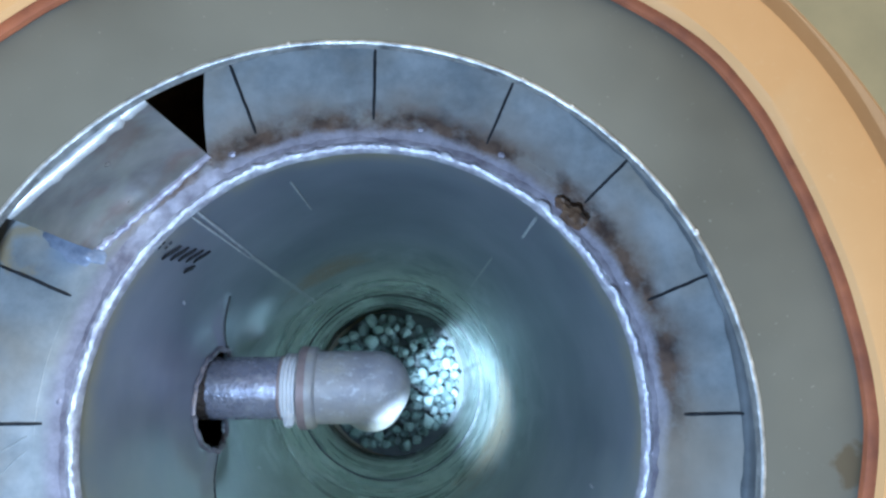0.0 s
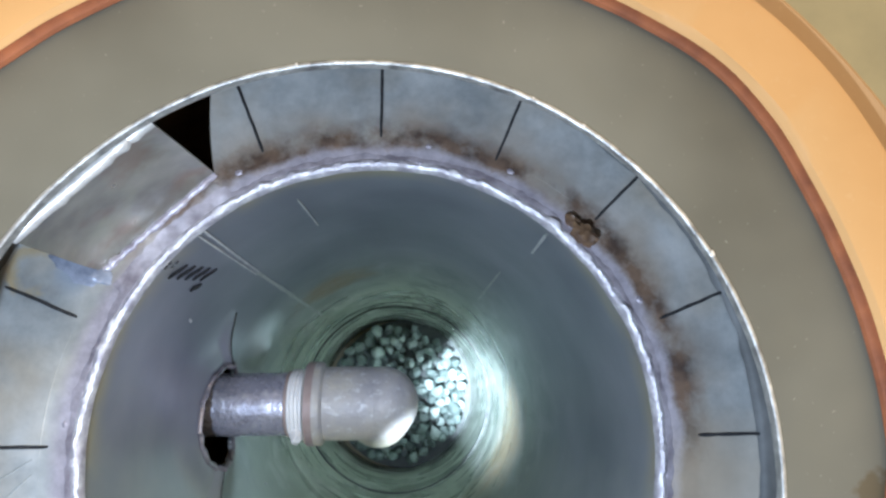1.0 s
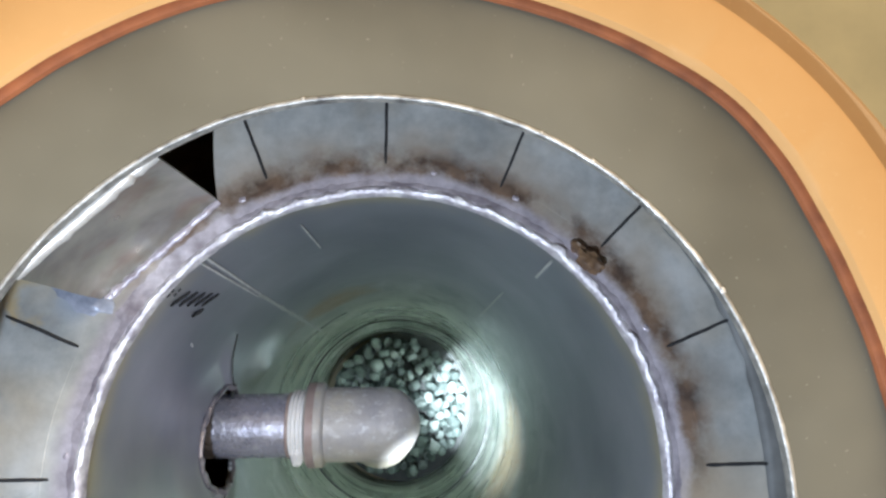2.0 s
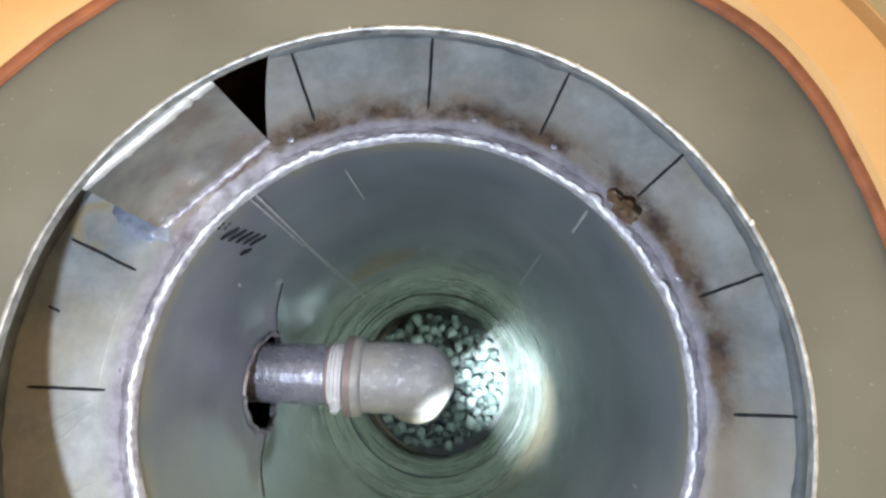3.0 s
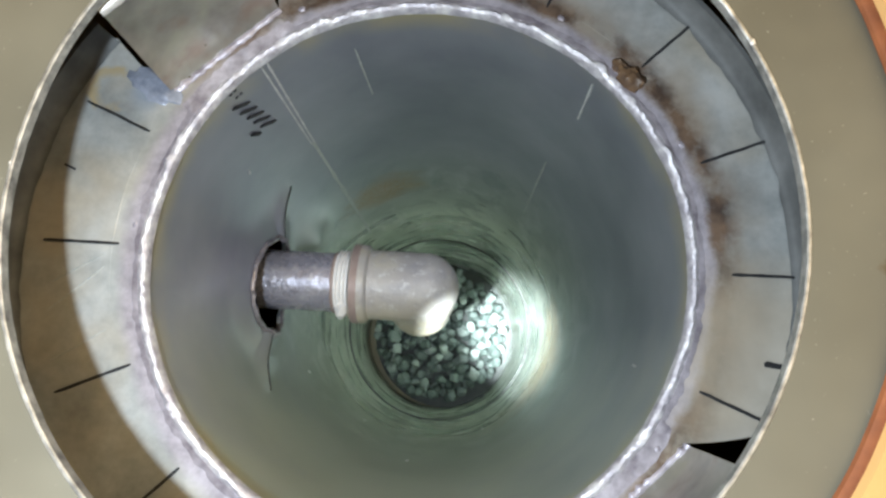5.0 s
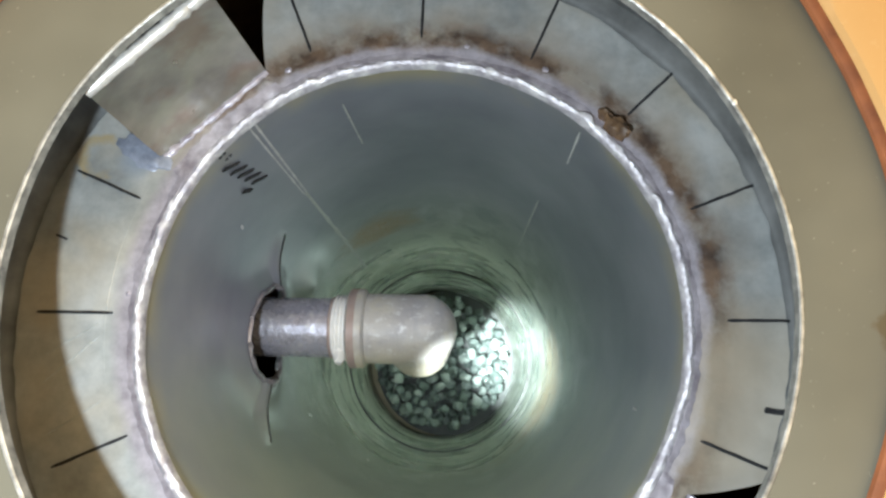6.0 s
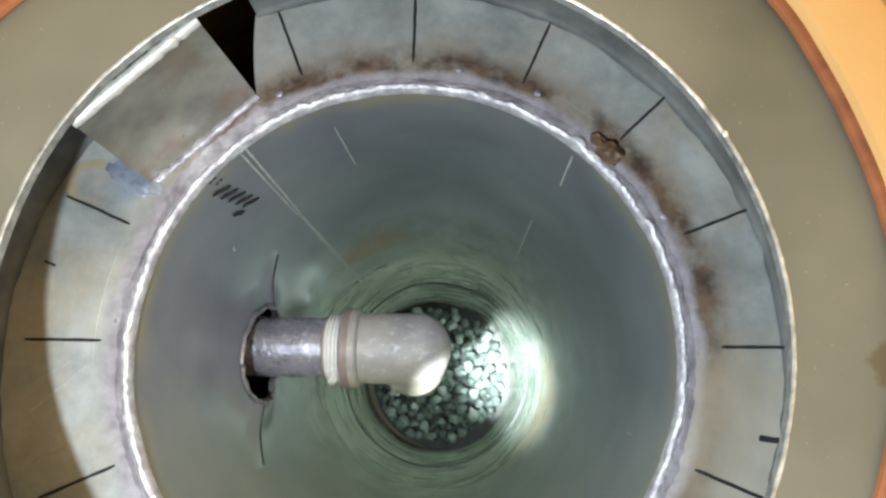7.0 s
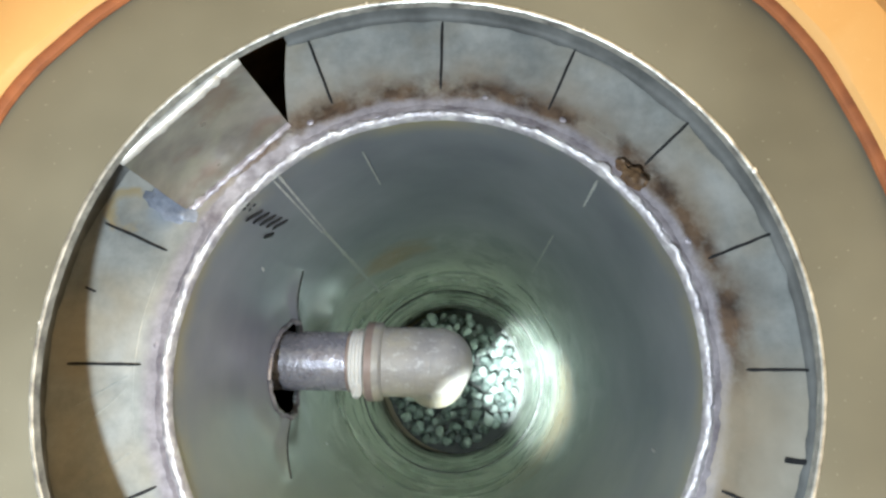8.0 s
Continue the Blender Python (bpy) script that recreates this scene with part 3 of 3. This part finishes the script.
def tube_wall():
    bm = bmesh.new()
    angles = [k * 3.0 for k in range(46)] + [138 + k * 0.75 for k in range(113)] + [225.0 + k * 3.0 for k in range(45)]
    heights = [0.0, -0.03, -0.1, -0.2, -0.35, -0.5, -0.6, -0.7, -0.78, -0.85, -0.9] + [-0.95 - 0.0165 * k for k in range(75)]
    heights += [-2.25 - 0.15 * k for k in range(32)]
    grid = []
    for z in heights:
        row = []
        for a in angles:
            r = 0.995 + 0.006 * noise.noise(Vector((math.cos(radians(a)) * 1.6, math.sin(radians(a)) * 1.6, z * 0.8))) - bulge(a, z)
            row.append(bm.verts.new(wall_point(r, a, z)))
        grid.append(row)
    n = len(angles)
    for k in range(len(heights) - 1):
        for j in range(n):
            a = angles[j] + 0.4
            zc = 0.5 * (heights[k] + heights[k + 1])
            if 148 < a < 212 and in_hole(math.sin(radians(180 - a)), zc):
                continue
            bm.faces.new((grid[k][j], grid[k][(j + 1) % n], grid[k + 1][(j + 1) % n], grid[k + 1][j]))
    loose = [v for v in bm.verts if not v.link_faces]
    bmesh.ops.delete(bm, geom=loose, context="VERTS")
    return bm


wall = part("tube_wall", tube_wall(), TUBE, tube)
solid = wall.modifiers.new("thickness", "SOLIDIFY")
solid.thickness, solid.offset = 0.004, 1.0
SEAM = make_simple("dark_seam", (0.10, 0.11, 0.10), (0.03, 0.03, 0.03), 0.6, 0.2, 60)


def seam_ring(z, r, h, proud):
    def shift(i, a):
        return (wave(a, z, 0.004), wave(a, z + 2, 0.05))
    b = revolve([(r + 0.02, z - h), (r - proud, z - h), (r - proud, z + h), (r + 0.02, z + h)], 180, shift)
    bmesh.ops.translate(b, verts=b.verts, vec=(U * SHEAR * (z + 1.0), 0, 0))
    return b


part("seam", seam_ring(-4.9, 0.99, 0.022, 0.010), SEAM, tube, "thin dark seam round the tube")
part("tube_base", revolve([(0.0, -6.9), (0.99, -6.9), (0.99, -6.82), (0.0, -6.80)], 60), DARK_BASE, tube, "dark tube bottom under the stones")


def hole_lip():
    """The torn, bright edge of the hole."""
    bm = bmesh.new()
    n, m = 120, 6
    rings = []
    for k in range(n):
        th = 2 * math.pi * k / n
        edge = 1.0 + 0.05 * noise.noise(Vector((math.cos(th) * 5, math.sin(th) * 5, 1))) + 0.03 * noise.noise(Vector((math.cos(th) * 16, math.sin(th) * 16, 4)))
        y, z = 0.015 + 0.30 * math.cos(th) * edge, -1.42 + 0.345 * math.sin(th) * edge
        a = 180 - math.degrees(math.asin(max(-1, min(1, y))))
        w = 0.014 + 0.007 * noise.noise(Vector((k * 0.35, 2, 0)))
        c = wall_point(0.995 - bulge(a, z) - 0.004, a, z)
        radial = Vector((0, math.cos(th), math.sin(th)))
        inward = Vector((1, 0, 0))
        rings.append([bm.verts.new(c + (radial * math.cos(2 * math.pi * j / m) + inward * math.sin(2 * math.pi * j / m)) * w * U) for j in range(m)])
    for k in range(n):
        p, q = rings[k], rings[(k + 1) % n]
        for j in range(m):
            bm.faces.new((p[j], p[(j + 1) % m], q[(j + 1) % m], q[j]))
    return bm


LIP = make_simple("torn_steel_edge", (0.55, 0.51, 0.56), (0.28, 0.26, 0.28), 0.42, 0.75, 140, 0.6)
part("hole_lip", hole_lip(), LIP, tube, "torn, pinkish grey edge of the pipe hole")


def slit(side):
    """The dark gap under a torn fold, widest at the hole."""
    bm = bmesh.new()
    prev = None
    for k in range(25):
        run = k / 24
        y = side * (0.25 + 0.32 * run)
        z = (-1.46 + 0.27 * run if side > 0 else -1.36 + 0.16 * run) - 0.010
        a = 180 - math.degrees(math.asin(y))
        w = (0.034 if side > 0 else 0.024) * (1 - run) ** 0.8 + 0.004 + 0.004 * noise.noise(Vector((k * 0.7, side, 0)))
        q = [bm.verts.new(wall_point(0.995 - bulge(a, z + dz) - d, a, z + dz)) for dz, d in ((w, -0.004), (w, 0.006), (-w, 0.006), (-w, -0.004))]
        if prev:
            for i in range(4):
                bm.faces.new((prev[i], prev[(i + 1) % 4], q[(i + 1) % 4], q[i]))
        prev = q
    return bm


for side in (1, -1):
    part("tear", slit(side), SEAM, tube, "dark tear beside the pipe hole")


def wall_strip(track, w, h=0.004):
    """A thin film on the tube's inside along (angle, z, width factor) stations."""
    bm = bmesh.new()
    prev = None
    for a, z, g in track:
        half = math.degrees(0.5 * w * g)
        q = [bm.verts.new(wall_point(0.989 - d, a + s * half, z)) for s, d in ((-1, -0.004), (-1, h), (1, h), (1, -0.004))]
        if prev:
            for i in range(4):
                bm.faces.new((prev[i], prev[(i + 1) % 4], q[(i + 1) % 4], q[i]))
        prev = q
    return bm


def scratch(name, a0, z0, a1, z1, w, mat, label):
    n = 24
    track = [(a0 + (a1 - a0) * k / n, z0 + (z1 - z0) * k / n, 0.5 + 0.9 * abs(noise.noise(Vector((k * 0.8, a0, 0))))) for k in range(n + 1)]
    part(name, wall_strip(track, w), mat, tube, label)


scratch("scribed_line", 130.3, -0.02, 131.1, -0.95, 0.013, CHALK, "white double scribed line down the wall")
scratch("scribed_line", 131.9, -0.02, 132.1, -0.95, 0.012, CHALK, "white double scribed line down the wall")
scratch("scribed_line", 131.4, -0.95, 130.6, -3.4, 0.030, FAINT, "dull grey lower run of the scribed line")
scratch("scratch", 110.0, -0.25, 109.2, -0.72, 0.012, FAINT, "faint pale scratch on the wall")
scratch("scratch", 49.5, -0.10, 49.0, -0.45, 0.014, FAINT, "faint pale scratch on the wall")
scratch("scratch", 52.0, -1.2, 51.0, -2.4, 0.016, FAINT, "faint pale scratch on the wall")

scratch("paint_fleck", -19.4, -0.53, -19.0, -0.57, 0.012, CHALK, "tiny white fleck on the wall")

for a, z in ((-150.7, -2.35), (-121.0, -2.9), (-96.0, -1.9), (-64.0, -3.2), (151.0, -0.62)):
    scratch("paint_fleck", a, z, a + 0.5, z - 0.03, 0.012, CHALK, "tiny white fleck on the wall")

# writing that cannot be read, as short strokes of its size
for a, z, da, dz in ((140.6, -0.055, 0.9, 0.0), (139.9, -0.10, 0.9, 0.0), (141.0, -0.17, 3.4, 0.05), (140.4, -0.24, 3.4, 0.05), (139.8, -0.31, 3.4, 0.05), (139.2, -0.38, 3.4, 0.05), (138.6, -0.45, 3.4, 0.05), (142.8, -0.44, 1.6, 0.05)):
    k = 6
    part("writing_bar", wall_strip([(a - da / 2 + da * i / k, z - dz / 2 + dz * i / k, 1.0) for i in range(k + 1)], 0.022), INK, tube, "unreadable black marker stroke")


# ---- the air pipe with its elbow ----
pipe = thing("air_pipe", "short grey steel pipe with a cast elbow entering the tube wall", "pipe", z=-1.55)
PY, PZ = 0.072, -1.55
part("pipe", hollow([(-1.42, PY, PZ), (-1.0, PY, PZ), (-0.8, PY, PZ), (-0.57, PY, PZ)], [0.178, 0.178, 0.178, 0.178], 0.025, 40), PIPE, pipe)


def moved_lump(place, size, seed):
    """A small uneven lump at a place given in tube radii."""
    b = bmesh.new()
    bmesh.ops.create_icosphere(b, subdivisions=3, radius=1.0)
    for v in b.verts:
        k = 1 + 0.3 * noise.noise(v.co * 1.8 + Vector((seed, 0, 0)))
        v.co = Vector([(p + c * k * d) * U for p, c, d in zip(place, v.co, size)])
    return b


thread_x = [-0.572 + 0.0038 * i for i in range(24)]
part("thread", rod([(x, PY, PZ) for x in thread_x], [0.182 + (0.016 if (i // 3) % 2 else 0.0) for i in range(24)], 36), TAPE, pipe, "thread wrapped in white seal")
part("seal_end", moved_lump((-0.528, PY - 0.165, PZ + 0.085), (0.042, 0.055, 0.06), 3.0), TAPE, pipe, "loose end of the white seal")
part("rust_band", rod([(-0.592, PY, PZ), (-0.588, PY, PZ), (-0.576, PY, PZ), (-0.570, PY, PZ)], [0.178, 0.184, 0.184, 0.178], 36), RED_LEAD, pipe, "narrow rusty red band")
part("collar", rod([(-0.492, PY, PZ), (-0.486, PY, PZ), (-0.472, PY, PZ), (-0.398, PY, PZ), (-0.385, PY, PZ), (-0.375, PY, PZ)], [0.185, 0.222, 0.236, 0.236, 0.228, 0.208], 44), ELBOW, pipe, "thick cast collar of the elbow")
part("paint_mark", rod([(-0.474, PY, PZ), (-0.472, PY, PZ), (-0.430, PY, PZ), (-0.428, PY, PZ)], [0.234, 0.2375, 0.2375, 0.234], 44), RED_LEAD, pipe, "faded red mark on the collar")
# a tight bend: along x, then down and a little aside
END = Vector((-0.10, -0.24, -0.96)).normalized()
corner = Vector((-0.052, PY, PZ))
bend, rad = [(-0.38, PY, PZ), (-0.30, PY, PZ), (-0.20, PY, PZ), (-0.14, PY, PZ)], [0.208, 0.209, 0.209, 0.208]
for k in range(1, 10):
    f = k / 9
    p = Vector((-0.14, PY, PZ)) * (1 - f) ** 2 + (corner + Vector((0.012, 0, 0.0))) * 2 * f * (1 - f) + (corner + END * 0.10) * f ** 2
    bend.append(tuple(p))
    rad.append(0.208)
elbow_bm = rod(bend + [tuple(corner + END * 0.26)], rad + [0.205], 44)
ball = bmesh.ops.create_uvsphere(elbow_bm, u_segments=40, v_segments=24, radius=0.2085 * U)
bmesh.ops.translate(elbow_bm, verts=ball["verts"], vec=corner * U)
part("elbow", elbow_bm, ELBOW, pipe, "cast elbow with dull speckled skin")
e0 = corner + END * 0.25
part("outlet_collar", hollow([tuple(e0 + END * d) for d in (0.0, 0.012, 0.11, 0.125)], [0.198, 0.203, 0.203, 0.195], 0.05, 40), ELBOW, pipe, "outlet collar of the elbow")
part("nozzle", hollow([tuple(e0 + END * d) for d in (0.05, 0.13, 0.30, 0.50)], [0.16, 0.15, 0.12, 0.08], 0.03, 28), ELBOW, pipe, "tapered outlet nozzle")


# ---- slag lump and spatter on the floor plate ----
def lump(name, r, a, size, mat, parent_label, seed, z=0.0):
    bm = bmesh.new()
    bmesh.ops.create_icosphere(bm, subdivisions=3, radius=1.0)
    for v in bm.verts:
        n = v.co.normalized()
        k = 1 + 0.35 * noise.noise(n * 1.6 + Vector((seed, 0, 0))) + 0.28 * noise.noise(n * 4.5 + Vector((0, seed, 0)))
        v.co = Vector((n.x * k * size[0], n.y * k * size[1], max(-0.2, n.z) * k * size[2])) * U
        v.co.z += U * 0.2 * size[2]
    ob = new(name, mesh_of(name, bm, mat))
    ob.location = at(r, a, z) + Vector((0, 0, BASE))
    ob.rotation_euler = (0, 0, radians(a))
    return tagged(ob, parent_label[0], parent_label[1])


lump("slag_lump", 1.062, 47.2, (0.022, 0.034, 0.028), CRUST, ("small dark slag crumb beside the weld", "slag"), 8.0)
lump("slag_lump", 1.052, 43.8, (0.036, 0.056, 0.050), CRUST, ("brown crusted slag lump beside the weld", "slag"), 2.0)
for a, r, k in ((80.0, 1.085, 0.008), (63.0, 1.09, 0.010), (118.0, 1.09, 0.010), (27.0, 1.07, 0.010), (-35.0, 1.06, 0.010), (176.0, 1.05, 0.008)):
    tagged(lump("weld_spatter", r, a, (k, k * 1.3, k * 0.5), SKIRT, ("small dull weld spatter drop on the plate", "weld spatter"), a), group="weld spatter drops")
lump("weld_lump", 1.215, 149.6, (0.110, 0.052, 0.020), BLUE_WELD, ("blued weld heap along the foot of the tab", "weld lump"), 5.0)


# ---- stones on the tube's bottom ----
bed = thing("stone_bed", "heap of pale greenish broken stones on the tube bottom", "stones", z=-6.8)
SHAPES = []
for s in range(9):
    bm = bmesh.new()
    bmesh.ops.create_icosphere(bm, subdivisions=2, radius=1.0)
    rnd = random.Random(40 + s)
    cuts = [(Vector((rnd.uniform(-1, 1), rnd.uniform(-1, 1), rnd.uniform(-1, 1))).normalized(), rnd.uniform(0.55, 0.85)) for _ in range(9)]
    for v in bm.verts:
        for d, lim in cuts:
            over = v.co.dot(d) - lim
            if over > 0:
                v.co -= d * over
        v.co *= 1 + 0.08 * noise.noise(v.co * 2 + Vector((s, 0, 0)))
    SHAPES.append(mesh_of("stone", bm, STONE, smooth=False))
rnd = random.Random(7)
placed = []
tries = 0
while len(placed) < 285 and tries < 9000:
    tries += 1
    rr, aa = 0.86 * math.sqrt(rnd.random()), rnd.uniform(0, 360)
    x, y = rr * math.cos(radians(aa)), rr * math.sin(radians(aa))
    size = rnd.uniform(0.060, 0.100)
    level = -6.72 + 0.16 * rnd.choice((0, 1, 1, 2)) + 0.10 * (1 - rr)
    if any((x - px) ** 2 + (y - py) ** 2 + (level - pz) ** 2 < (0.70 * (size + ps)) ** 2 for px, py, pz, ps in placed):
        continue
    placed.append((x, y, level, size))
    ob = new("stone", SHAPES[rnd.randrange(len(SHAPES))])
    ob.parent = bed
    ob.location = (U * (x - 0.08), U * y, U * (level + 6.8))
    ob.rotation_euler = (rnd.uniform(0, 6), rnd.uniform(0, 6), rnd.uniform(0, 6))
    ob.scale = (U * size * rnd.uniform(0.9, 1.3), U * size, U * size * rnd.uniform(0.75, 1.1))
